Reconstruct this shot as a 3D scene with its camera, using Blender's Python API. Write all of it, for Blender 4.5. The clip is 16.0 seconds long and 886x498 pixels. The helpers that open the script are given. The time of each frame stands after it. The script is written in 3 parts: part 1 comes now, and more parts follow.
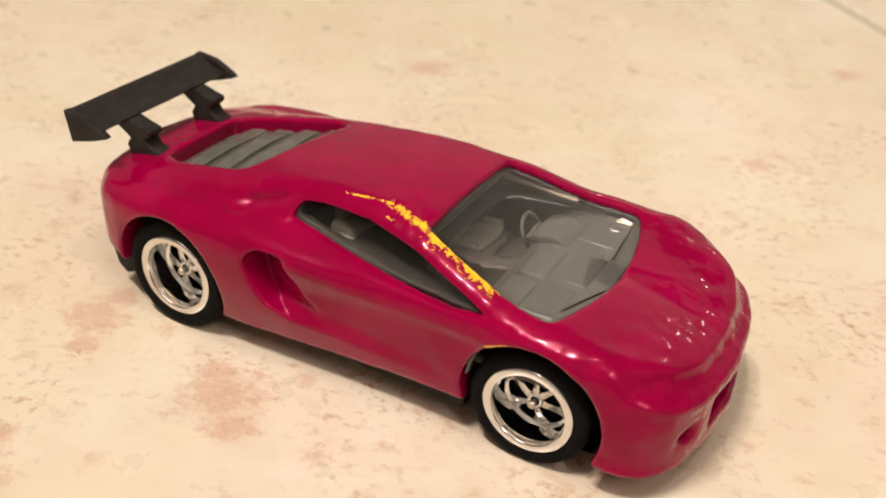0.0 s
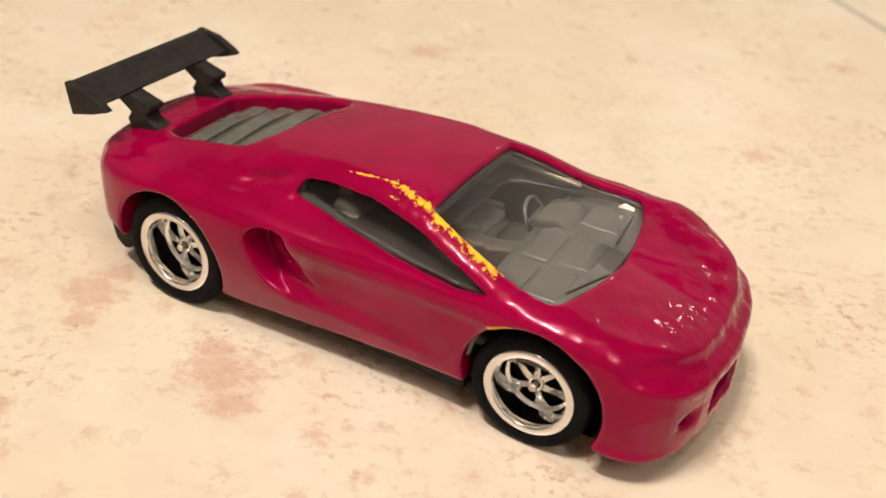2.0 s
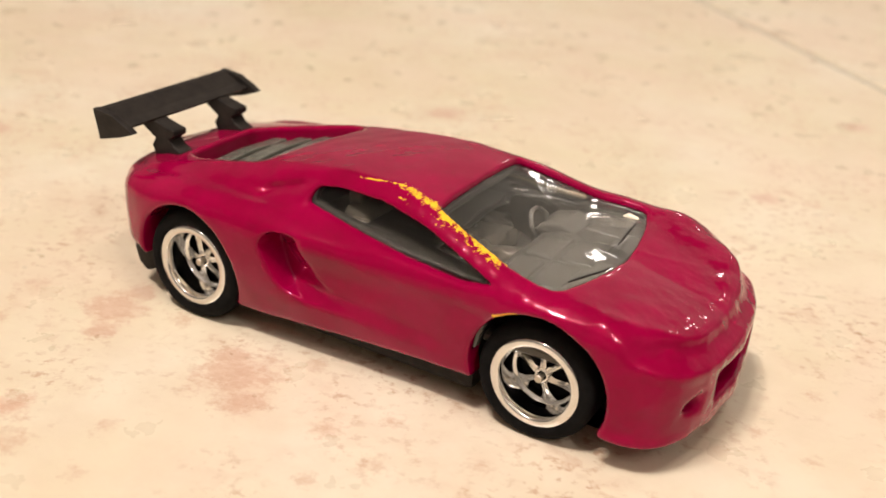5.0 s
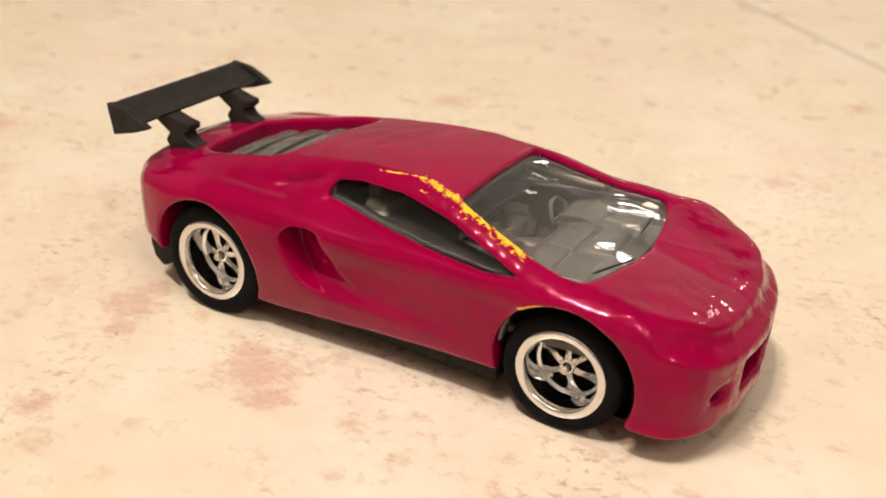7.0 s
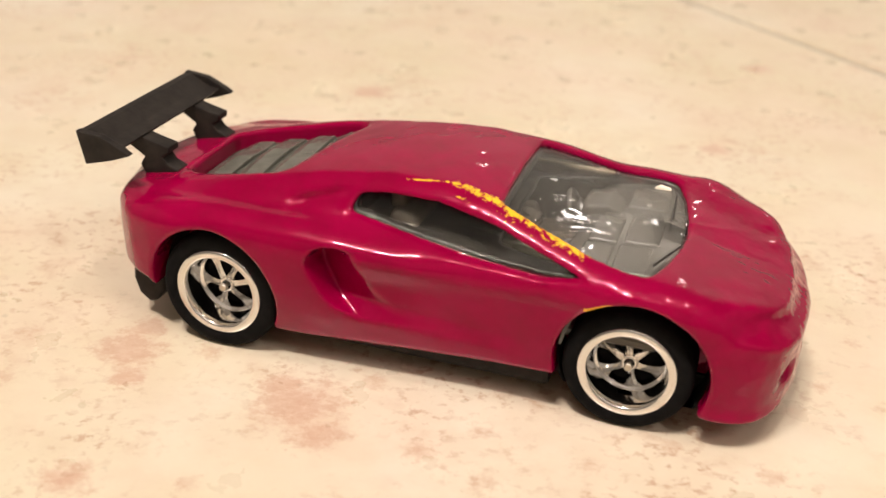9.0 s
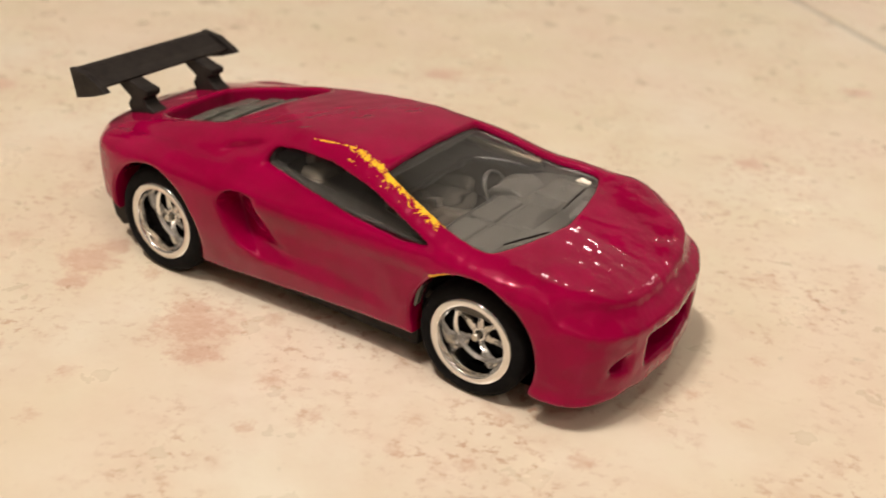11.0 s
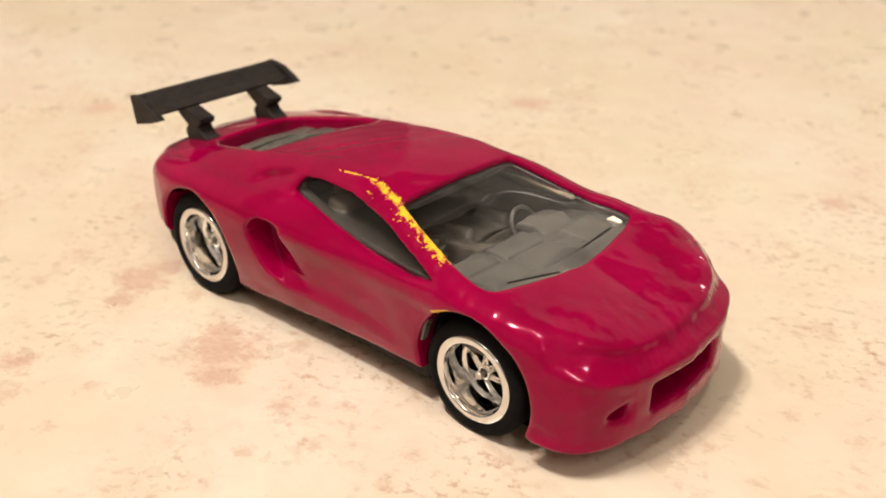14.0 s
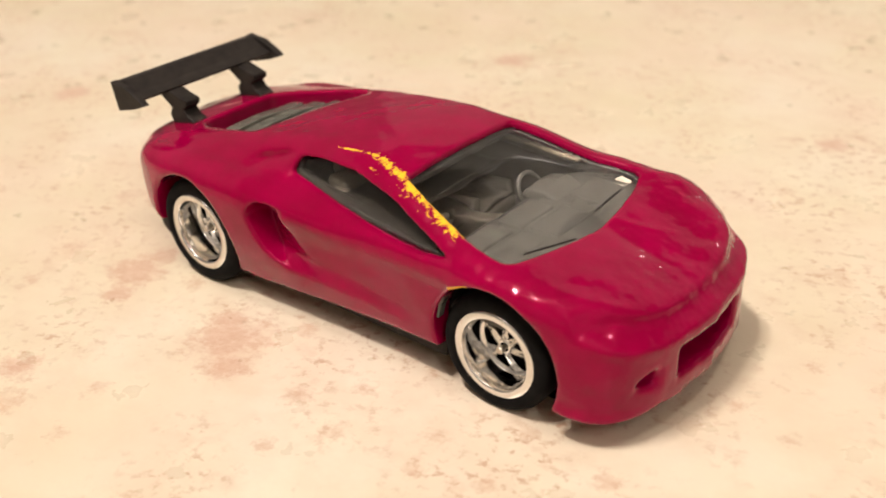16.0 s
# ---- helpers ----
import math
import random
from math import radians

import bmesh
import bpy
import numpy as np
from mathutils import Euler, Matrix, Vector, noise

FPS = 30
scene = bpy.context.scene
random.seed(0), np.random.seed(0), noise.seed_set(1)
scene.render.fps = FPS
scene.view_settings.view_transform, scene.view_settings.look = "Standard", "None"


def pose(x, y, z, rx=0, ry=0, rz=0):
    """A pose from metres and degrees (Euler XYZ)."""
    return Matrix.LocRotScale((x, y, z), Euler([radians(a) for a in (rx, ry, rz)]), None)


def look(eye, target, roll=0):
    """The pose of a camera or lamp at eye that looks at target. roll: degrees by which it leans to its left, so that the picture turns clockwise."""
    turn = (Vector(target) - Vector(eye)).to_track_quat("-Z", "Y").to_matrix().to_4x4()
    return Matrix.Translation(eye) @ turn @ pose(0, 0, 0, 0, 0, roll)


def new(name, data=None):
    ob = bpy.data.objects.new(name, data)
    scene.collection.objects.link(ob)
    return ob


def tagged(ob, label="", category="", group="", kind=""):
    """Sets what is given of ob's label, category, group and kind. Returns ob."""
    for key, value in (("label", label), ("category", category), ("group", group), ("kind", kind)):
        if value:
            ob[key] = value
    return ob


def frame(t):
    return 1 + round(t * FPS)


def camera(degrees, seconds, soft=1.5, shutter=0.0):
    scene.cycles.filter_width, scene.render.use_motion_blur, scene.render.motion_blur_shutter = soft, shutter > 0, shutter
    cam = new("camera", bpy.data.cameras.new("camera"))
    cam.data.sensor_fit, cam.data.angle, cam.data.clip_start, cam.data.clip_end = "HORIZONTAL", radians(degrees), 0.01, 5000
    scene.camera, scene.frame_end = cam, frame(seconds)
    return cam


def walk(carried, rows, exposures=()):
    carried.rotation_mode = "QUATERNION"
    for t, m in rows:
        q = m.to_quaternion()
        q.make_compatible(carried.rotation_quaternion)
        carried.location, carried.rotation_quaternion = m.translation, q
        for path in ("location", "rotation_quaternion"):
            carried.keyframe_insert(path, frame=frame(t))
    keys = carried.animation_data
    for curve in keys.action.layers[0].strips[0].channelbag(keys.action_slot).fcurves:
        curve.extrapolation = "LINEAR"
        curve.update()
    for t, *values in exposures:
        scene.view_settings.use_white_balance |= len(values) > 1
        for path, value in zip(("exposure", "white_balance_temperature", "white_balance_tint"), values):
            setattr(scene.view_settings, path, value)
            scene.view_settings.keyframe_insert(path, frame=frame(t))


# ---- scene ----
cam = camera(45.57, 16.0, soft=1.6, shutter=0.5)
PATH = [
    (0, (0.04973, -0.09101, 0.07440), (0.01166, -0.01467, 0.02223), 4.61),
    (0.5, (0.04758, -0.08995, 0.07463), (0.01225, -0.01388, 0.02018), 6.44),
    (1, (0.04628, -0.08949, 0.07461), (0.01164, -0.01333, 0.01985), 6.89),
    (1.5, (0.04640, -0.09006, 0.07466), (0.01126, -0.01389, 0.02021), 6.73),
    (2, (0.04819, -0.09197, 0.07323), (0.01167, -0.01535, 0.02036), 6.38),
    (2.5, (0.05298, -0.09524, 0.07066), (0.01428, -0.01766, 0.02081), 5.67),
    (3, (0.05399, -0.09714, 0.07013), (0.01405, -0.01832, 0.02331), 5.14),
    (3.5, (0.05668, -0.09723, 0.06470), (0.01561, -0.01801, 0.01957), 4.32),
    (4, (0.05588, -0.09813, 0.06365), (0.01461, -0.01815, 0.02006), 4.69),
    (4.2, (0.05597, -0.09774, 0.06361), (0.01397, -0.01768, 0.02088), 4.55),
    (6.5, (0.05554, -0.10011, 0.06390), (0.01245, -0.02113, 0.02026), 4.21),
    (7, (0.05270, -0.09925, 0.06421), (0.01098, -0.01986, 0.01998), 3.80),
    (7.5, (0.04409, -0.09964, 0.06393), (0.00786, -0.01731, 0.02024), 2.61),
    (8, (0.03576, -0.10105, 0.06163), (0.00479, -0.01633, 0.01846), 1.87),
    (8.2, (0.02734, -0.10138, 0.06326), (0.00319, -0.01583, 0.01746), 3.17),
    (10.3, (0.04351, -0.10759, 0.06380), (0.01027, -0.02389, 0.02034), 3.23),
    (10.5, (0.05152, -0.10812, 0.06356), (0.01261, -0.02771, 0.01862), 3.83),
    (11, (0.06731, -0.09487, 0.06643), (0.02131, -0.01941, 0.01963), 4.10),
    (11.5, (0.07259, -0.09235, 0.06634), (0.01948, -0.02004, 0.02217), 3.09),
    (12, (0.07988, -0.08916, 0.06650), (0.02165, -0.02014, 0.02355), 1.95),
    (12.5, (0.08499, -0.08723, 0.06675), (0.02376, -0.02147, 0.02286), 2.17),
    (13, (0.08481, -0.08596, 0.06707), (0.02327, -0.02066, 0.02293), 2.08),
    (13.5, (0.08245, -0.08492, 0.06690), (0.02198, -0.01911, 0.02204), 2.15),
    (14, (0.07939, -0.08381, 0.06818), (0.02046, -0.01722, 0.02243), 1.54),
    (14.5, (0.07835, -0.08255, 0.06976), (0.02058, -0.01625, 0.02215), 0.39),
    (15, (0.07734, -0.08165, 0.07013), (0.02053, -0.01547, 0.02122), -0.50),
    (15.5, (0.07635, -0.08157, 0.07021), (0.02021, -0.01560, 0.02026), -1.15),
    (16, (0.07370, -0.08370, 0.06841), (0.01820, -0.01682, 0.01894), -1.39),
]
cam.data.dof.use_dof, cam.data.dof.focus_distance, cam.data.dof.aperture_fstop = True, 0.114, 32.0
EXPOSURES = [(0, -0.37), (3.5, -0.30), (8, -0.28), (10.3, -0.32), (10.5, -0.36), (11, -0.53), (11.5, -0.31), (12.5, -0.25), (16, -0.26)]
walk(cam, [(t, look(eye, target, roll)) for t, eye, target, roll in PATH], EXPOSURES)

# ---- light: a dim warm room with overhead bulb pairs and added unseen fills ----
world = bpy.data.worlds.new("room_air")
scene.world = world
world.use_nodes = True
world.node_tree.nodes["Background"].inputs[0].default_value = (1.0, 0.90, 0.76, 1)
world.node_tree.nodes["Background"].inputs[1].default_value = 0.03


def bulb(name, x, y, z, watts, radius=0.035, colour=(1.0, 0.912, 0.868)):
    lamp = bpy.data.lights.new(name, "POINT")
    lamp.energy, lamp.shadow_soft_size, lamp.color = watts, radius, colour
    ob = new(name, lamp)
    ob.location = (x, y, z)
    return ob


# unseen overhead bulb pairs: two keys, then three dimmer fills added to brighten
for bx, by, bz, watts, gap in ((-0.44, -0.74, 2.20, 132.0, 0.05), (-0.18, -0.82, 2.20, 126.0, 0.05), (1.35, -0.95, 1.95, 36.0, 0.08), (1.70, -1.30, 1.95, 36.0, 0.08), (0.60, -0.20, 2.25, 44.0, 0.06)):
    for side in (-1, 1):
        bulb("key_fill_bulb", bx + gap * side, by - 0.7 * gap * side, bz, watts / 2, 0.032)
# unseen bulbs added close to the wall behind the car, for sheen
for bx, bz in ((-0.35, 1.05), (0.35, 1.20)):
    bulb("far_fill_bulb", bx, 2.20, bz, 1.6, 0.035)


# ---- materials ----
def material(name):
    m = bpy.data.materials.new(name)
    m.use_nodes = True
    nt = m.node_tree
    return m, nt, nt.nodes["Principled BSDF"]


def node(nt, kind, **inputs):
    n = nt.nodes.new(kind)
    for key, value in inputs.items():
        n.inputs[key.replace("_", " ")].default_value = value
    return n


def coords(nt, scale=1.0):
    tc = nt.nodes.new("ShaderNodeTexCoord")
    mp = nt.nodes.new("ShaderNodeMapping")
    mp.inputs["Scale"].default_value = (scale, scale, scale)
    nt.links.new(tc.outputs["Object"], mp.inputs["Vector"])
    return mp.outputs["Vector"]


def noise_tex(nt, vec, scale, detail=4.0, rough=0.55):
    n = node(nt, "ShaderNodeTexNoise", Scale=scale, Detail=detail, Roughness=rough)
    nt.links.new(vec, n.inputs["Vector"])
    return n.outputs["Fac"]


def ramp(nt, fac, stops):
    r = nt.nodes.new("ShaderNodeValToRGB")
    el = r.color_ramp.elements
    while len(el) < len(stops):
        el.new(0.5)
    for e, (pos, col) in zip(el, stops):
        e.position, e.color = pos, (*col, 1)
    nt.links.new(fac, r.inputs["Fac"])
    return r.outputs["Color"]


def math_node(nt, op, a, b=None, c=None):
    n = nt.nodes.new("ShaderNodeMath")
    n.operation = op
    for i, v in enumerate((a, b, c)):
        if v is None:
            continue
        if isinstance(v, (int, float)):
            n.inputs[i].default_value = v
        else:
            nt.links.new(v, n.inputs[i])
    return n.outputs[0]


def mix_col(nt, fac, a, b):
    n = nt.nodes.new("ShaderNodeMix")
    n.data_type = "RGBA"
    if isinstance(fac, (int, float)):
        n.inputs[0].default_value = fac
    else:
        nt.links.new(fac, n.inputs[0])
    for i, v in ((6, a), (7, b)):
        if isinstance(v, tuple):
            n.inputs[i].default_value = (*v, 1)
        else:
            nt.links.new(v, n.inputs[i])
    return n.outputs[2]


def bump(nt, bsdf, height, strength, distance):
    b = node(nt, "ShaderNodeBump", Strength=strength, Distance=distance)
    nt.links.new(height, b.inputs["Height"])
    nt.links.new(b.outputs["Normal"], bsdf.inputs["Normal"])
    nt.links.new(b.outputs["Normal"], bsdf.inputs["Coat Normal"])
    return b


def segment_dist(nt, pos, p, q):
    """Distance from pos to the segment p q, in metres."""
    p, q = Vector(p), Vector(q)
    d = q - p
    sub = nt.nodes.new("ShaderNodeVectorMath")
    sub.operation = "SUBTRACT"
    nt.links.new(pos, sub.inputs[0])
    sub.inputs[1].default_value = p
    dot = nt.nodes.new("ShaderNodeVectorMath")
    dot.operation = "DOT_PRODUCT"
    nt.links.new(sub.outputs[0], dot.inputs[0])
    dot.inputs[1].default_value = d / d.length_squared
    cl = nt.nodes.new("ShaderNodeClamp")
    nt.links.new(dot.outputs["Value"], cl.inputs["Value"])
    sc = nt.nodes.new("ShaderNodeVectorMath")
    sc.operation = "SCALE"
    sc.inputs[0].default_value = d
    nt.links.new(cl.outputs[0], sc.inputs["Scale"])
    df = nt.nodes.new("ShaderNodeVectorMath")
    df.operation = "DISTANCE"
    nt.links.new(sub.outputs[0], df.inputs[0])
    nt.links.new(sc.outputs[0], df.inputs[1])
    return df.outputs["Value"]


# Crimson enamel brushed on thickly, worn to the yellow paint below along one windscreen pillar.
PAINT, nt, bs = material("crimson_enamel")
vec = coords(nt)
tone = ramp(nt, noise_tex(nt, vec, 160, 5, 0.6), [(0.3, (0.197, 0.0, 0.023)), (0.7, (0.262, 0.0, 0.035))])
streak = noise_tex(nt, vec, 1300, 6, 0.7)
fine = noise_tex(nt, vec, 4200, 4, 0.7)
tc = nt.nodes.new("ShaderNodeTexCoord").outputs["Object"]
def worn(lines, coarse, small):
    """1 where the paint is gone: within half a width of the lines, with a ragged border."""
    wear = None
    for p, q, half in lines:
        near = math_node(nt, "DIVIDE", segment_dist(nt, tc, p, q), half)
        wear = near if wear is None else math_node(nt, "MINIMUM", wear, near)
    edge = math_node(nt, "MULTIPLY_ADD", math_node(nt, "SUBTRACT", streak, 0.5), coarse, wear)
    edge = math_node(nt, "MULTIPLY_ADD", math_node(nt, "SUBTRACT", fine, 0.5), small, edge)
    return math_node(nt, "LESS_THAN", edge, 0.9)


pillar = worn((((0.0020, -0.0081, 0.02105), (0.0080, -0.0096, 0.0199), 0.00036), ((0.0080, -0.0096, 0.0199), (0.0157, -0.0115, 0.0176), 0.00072),
               ((-0.0032, -0.0086, 0.0209), (0.0020, -0.0082, 0.02105), 0.00012), ((0.0026, -0.0098, 0.0203), (0.0078, -0.0110, 0.0191), 0.00015)), 7.5, 4.5)
arch = worn((((0.0174, -0.0152, 0.0134), (0.0190, -0.0152, 0.0140), 0.00026), ((0.0190, -0.0152, 0.0140), (0.0207, -0.0151, 0.0144), 0.00030)), 1.6, 0.8)
chip = math_node(nt, "MAXIMUM", pillar, arch)
nt.links.new(mix_col(nt, chip, tone, (0.84, 0.47, 0.026)), bs.inputs["Base Color"])
bs.inputs["Roughness"].default_value = 0.025
bs.inputs["IOR"].default_value = 1.46
bs.inputs["Specular Tint"].default_value = (1.0, 0.16, 0.36, 1)
bs.inputs["Coat Weight"].default_value = 0.16
bs.inputs["Coat Roughness"].default_value = 0.02
wrinkle = math_node(nt, "MULTIPLY", noise_tex(nt, vec, 700, 1.5, 0.5), ramp(nt, noise_tex(nt, vec, 110, 2, 0.5), [(0.52, (0, 0, 0)), (0.66, (0.12, 0.12, 0.12))]))
bonnet = nt.nodes.new("ShaderNodeSeparateXYZ")
nt.links.new(tc, bonnet.inputs[0])
along = math_node(nt, "MULTIPLY", bonnet.outputs["X"], 1000 / 40)
across = math_node(nt, "MULTIPLY", math_node(nt, "ABSOLUTE", bonnet.outputs["Y"], 0.0), 1000 / 40)
bonnet = ramp(nt, along, [(0.40, (0.18, 0.18, 0.18)), (0.62, (1, 1, 1))])
calm = ramp(nt, along, [(0.02, (0.5, 0.5, 0.5)), (0.5, (1, 1, 1))])
wrinkle = math_node(nt, "MULTIPLY", wrinkle, bonnet)
lumps = math_node(nt, "MULTIPLY_ADD", noise_tex(nt, vec, 330, 1.2, 0.4), 0.42, wrinkle)
crest = math_node(nt, "MULTIPLY", ramp(nt, across, [(0.22, (0, 0, 0)), (0.29, (1, 1, 1))]), ramp(nt, along, [(0.32, (0, 0, 0)), (0.46, (1, 1, 1))]))
crest = math_node(nt, "MAXIMUM", crest, ramp(nt, along, [(0.70, (0, 0, 0)), (0.82, (1, 1, 1))]))
beads = math_node(nt, "MULTIPLY", noise_tex(nt, vec, 620, 1.0, 0.4), math_node(nt, "MULTIPLY_ADD", crest, 0.70, 0.20))
lumps = math_node(nt, "ADD", beads, lumps)
lumps = math_node(nt, "MULTIPLY", lumps, calm)
bump(nt, bs, math_node(nt, "ADD", lumps, math_node(nt, "MULTIPLY", chip, -0.12)), 0.36, 0.0005)

BLACK, nt, bs = material("black_plastic")
nt.links.new(ramp(nt, noise_tex(nt, coords(nt), 700, 4), [(0.3, (0.013, 0.0105, 0.009)), (0.7, (0.027, 0.022, 0.018))]), bs.inputs["Base Color"])
bs.inputs["Roughness"].default_value = 0.5
bs.inputs["Specular IOR Level"].default_value = 0.15
bump(nt, bs, noise_tex(nt, coords(nt), 1800, 3), 0.25, 0.0001)

RUBBER, nt, bs = material("black_rubber")
nt.links.new(ramp(nt, noise_tex(nt, coords(nt), 900, 4), [(0.3, (0.004, 0.004, 0.004)), (0.7, (0.009, 0.008, 0.008))]), bs.inputs["Base Color"])
bs.inputs["Roughness"].default_value = 0.7
bs.inputs["Specular IOR Level"].default_value = 0.06
bump(nt, bs, noise_tex(nt, coords(nt), 2500, 3), 0.3, 0.0001)

CHROME, nt, bs = material("chrome_plating")
bs.inputs["Base Color"].default_value = (0.78, 0.765, 0.74, 1)
bs.inputs["Metallic"].default_value = 1.0
nt.links.new(math_node(nt, "MULTIPLY_ADD", noise_tex(nt, coords(nt), 900, 3), 0.12, 0.03), bs.inputs["Roughness"])
bump(nt, bs, noise_tex(nt, coords(nt), 500, 2), 0.12, 0.0002)

CABIN, nt, bs = material("dark_grey_cabin_plastic")
nt.links.new(ramp(nt, noise_tex(nt, coords(nt), 500, 4), [(0.3, (0.058, 0.049, 0.038)), (0.7, (0.088, 0.075, 0.059))]), bs.inputs["Base Color"])
bs.inputs["Roughness"].default_value = 0.28

STEEL, nt, bs = material("dull_steel")
bs.inputs["Base Color"].default_value = (0.55, 0.50, 0.42, 1)
bs.inputs["Metallic"].default_value = 1.0
bs.inputs["Roughness"].default_value = 0.45
bump(nt, bs, noise_tex(nt, coords(nt), 3000, 3), 0.2, 0.0001)

SEAT, nt, bs = material("grey_moulded_plastic")
nt.links.new(ramp(nt, noise_tex(nt, coords(nt), 500, 4), [(0.3, (0.054, 0.050, 0.042)), (0.7, (0.077, 0.072, 0.061))]), bs.inputs["Base Color"])
bs.inputs["Roughness"].default_value = 0.22

OLIVE, nt, bs = material("olive_grey_plastic")
nt.links.new(ramp(nt, noise_tex(nt, coords(nt), 500, 4), [(0.3, (0.080, 0.070, 0.055)), (0.7, (0.130, 0.115, 0.092))]), bs.inputs["Base Color"])
bs.inputs["Roughness"].default_value = 0.2
bump(nt, bs, noise_tex(nt, coords(nt), 700, 2), 0.2, 0.0003)

SMOKE, nt, bs = material("dark_smoked_plastic")
nt.links.new(ramp(nt, noise_tex(nt, coords(nt), 500, 4), [(0.3, (0.021, 0.019, 0.016)), (0.7, (0.038, 0.035, 0.030))]), bs.inputs["Base Color"])
bs.inputs["Roughness"].default_value = 0.3

CREAM, nt, bs = material("pale_cream_plastic")
nt.links.new(ramp(nt, noise_tex(nt, coords(nt), 500, 4), [(0.3, (0.62, 0.54, 0.42)), (0.7, (0.74, 0.66, 0.53))]), bs.inputs["Base Color"])
bs.inputs["Roughness"].default_value = 0.4

LEDGE, nt, bs = material("tan_plastic")
nt.links.new(ramp(nt, noise_tex(nt, coords(nt), 500, 4), [(0.3, (0.15, 0.12, 0.075)), (0.7, (0.21, 0.17, 0.11))]), bs.inputs["Base Color"])
bs.inputs["Roughness"].default_value = 0.4

SLAT, nt, bs = material("grey_green_slat")
nt.links.new(ramp(nt, noise_tex(nt, coords(nt), 600, 5), [(0.3, (0.085, 0.083, 0.065)), (0.7, (0.13, 0.127, 0.104))]), bs.inputs["Base Color"])
bs.inputs["Roughness"].default_value = 0.22

GLASS, nt, bs = material("smoked_clear_plastic")
bs.inputs["Base Color"].default_value = (0.87, 0.86, 0.84, 1)
bs.inputs["Transmission Weight"].default_value = 1.0
bs.inputs["Roughness"].default_value = 0.02
bs.inputs["IOR"].default_value = 1.4
bump(nt, bs, noise_tex(nt, coords(nt), 250, 2), 0.10, 0.0003)

TINT, nt, bs = material("brown_tinted_plastic")
bs.inputs["Base Color"].default_value = (0.71, 0.69, 0.64, 1)
bs.inputs["Transmission Weight"].default_value = 1.0
bs.inputs["Roughness"].default_value = 0.02
bs.inputs["IOR"].default_value = 1.4
bump(nt, bs, noise_tex(nt, coords(nt), 260, 2), 0.12, 0.0003)

# Cream tile with soft yellow and rosy clouds, fine rusty flecks gathered in drifts, and larger rosy stains (x, y, size in mm).
STAINS = ((-9.5, -22.1, 5.4), (-5.6, -26.1, 3.2), (-12.4, -19.6, 3.0), (-31.0, -19.3, 4.6), (-28.1, -23.9, 2.6), (-31.0, -14.8, 2.6), (-22.6, -16.5, 1.6),
          (-24.3, -40.3, 2.8), (-19.2, -44.1, 2.2), (-13.6, -37.3, 1.6), (-3.6, -15.5, 1.6), (4.2, -24.9, 2.0), (9.1, -19.9, 1.2), (7.4, -32.5, 1.5),
          (-10.7, -44.0, 1.3), (11.7, -26.7, 1.5), (20.2, -21.0, 1.4), (21.7, -26.4, 1.2), (28.5, -23.7, 1.3), (27.6, -15.1, 1.4), (37.3, -16.0, 1.6),
          (45.3, 12.8, 1.5), (41.6, 1.3, 1.2), (48.3, -0.2, 1.2), (25.0, 70.5, 3.2), (32.0, 73.0, 1.8), (29.9, 122.6, 4.0), (-38.3, 73.0, 4.0),
          (-92.4, 12.9, 4.0), (-42.6, -20.7, 2.2), (-40.3, -28.0, 1.6), (52.7, 13.4, 1.6))
TILE, nt, bs = material("cream_marbled_tile")
vec = nt.nodes.new("ShaderNodeNewGeometry").outputs["Position"]
flat = nt.nodes.new("ShaderNodeMapping")
flat.inputs["Scale"].default_value = (1.0, 1.15, 1.0)
flat.inputs["Rotation"].default_value = (0, 0, radians(-35))
nt.links.new(vec, flat.inputs["Vector"])
flat = flat.outputs["Vector"]
base = ramp(nt, noise_tex(nt, vec, 17, 5, 0.55), [(0.32, (0.558, 0.480, 0.318)), (0.50, (0.602, 0.526, 0.375)), (0.68, (0.640, 0.584, 0.460))])
rosy = ramp(nt, noise_tex(nt, flat, 24, 5, 0.6), [(0.40, (0, 0, 0)), (0.64, (1, 1, 1))])
base = mix_col(nt, math_node(nt, "MULTIPLY", rosy, 0.65), base, (0.622, 0.502, 0.385))
cloud = ramp(nt, noise_tex(nt, flat, 130, 5, 0.6), [(0.42, (0, 0, 0)), (0.66, (1, 1, 1))])
base = mix_col(nt, math_node(nt, "MULTIPLY", cloud, 0.28), base, (0.515, 0.39, 0.265))
drift = ramp(nt, noise_tex(nt, vec, 48, 4, 0.6), [(0.44, (0, 0, 0)), (0.60, (1, 1, 1))])
fleck = ramp(nt, noise_tex(nt, flat, 600, 4, 0.62), [(0.53, (0, 0, 0)), (0.64, (1, 1, 1))])
base = mix_col(nt, math_node(nt, "MULTIPLY", math_node(nt, "MULTIPLY", drift, fleck), 0.78), base, (0.40, 0.245, 0.15))
vein = ramp(nt, noise_tex(nt, flat, 190, 4, 0.6), [(0.55, (0, 0, 0)), (0.66, (1, 1, 1))])
base = mix_col(nt, math_node(nt, "MULTIPLY", math_node(nt, "MULTIPLY", drift, vein), 0.42), base, (0.45, 0.295, 0.19))
ragged = math_node(nt, "MULTIPLY", math_node(nt, "SUBTRACT", noise_tex(nt, flat, 260, 6, 0.72), 0.5), 3.0)
ragged = math_node(nt, "MULTIPLY_ADD", math_node(nt, "SUBTRACT", noise_tex(nt, vec, 780, 4, 0.65), 0.5), 3.4, ragged)
stain = large = None
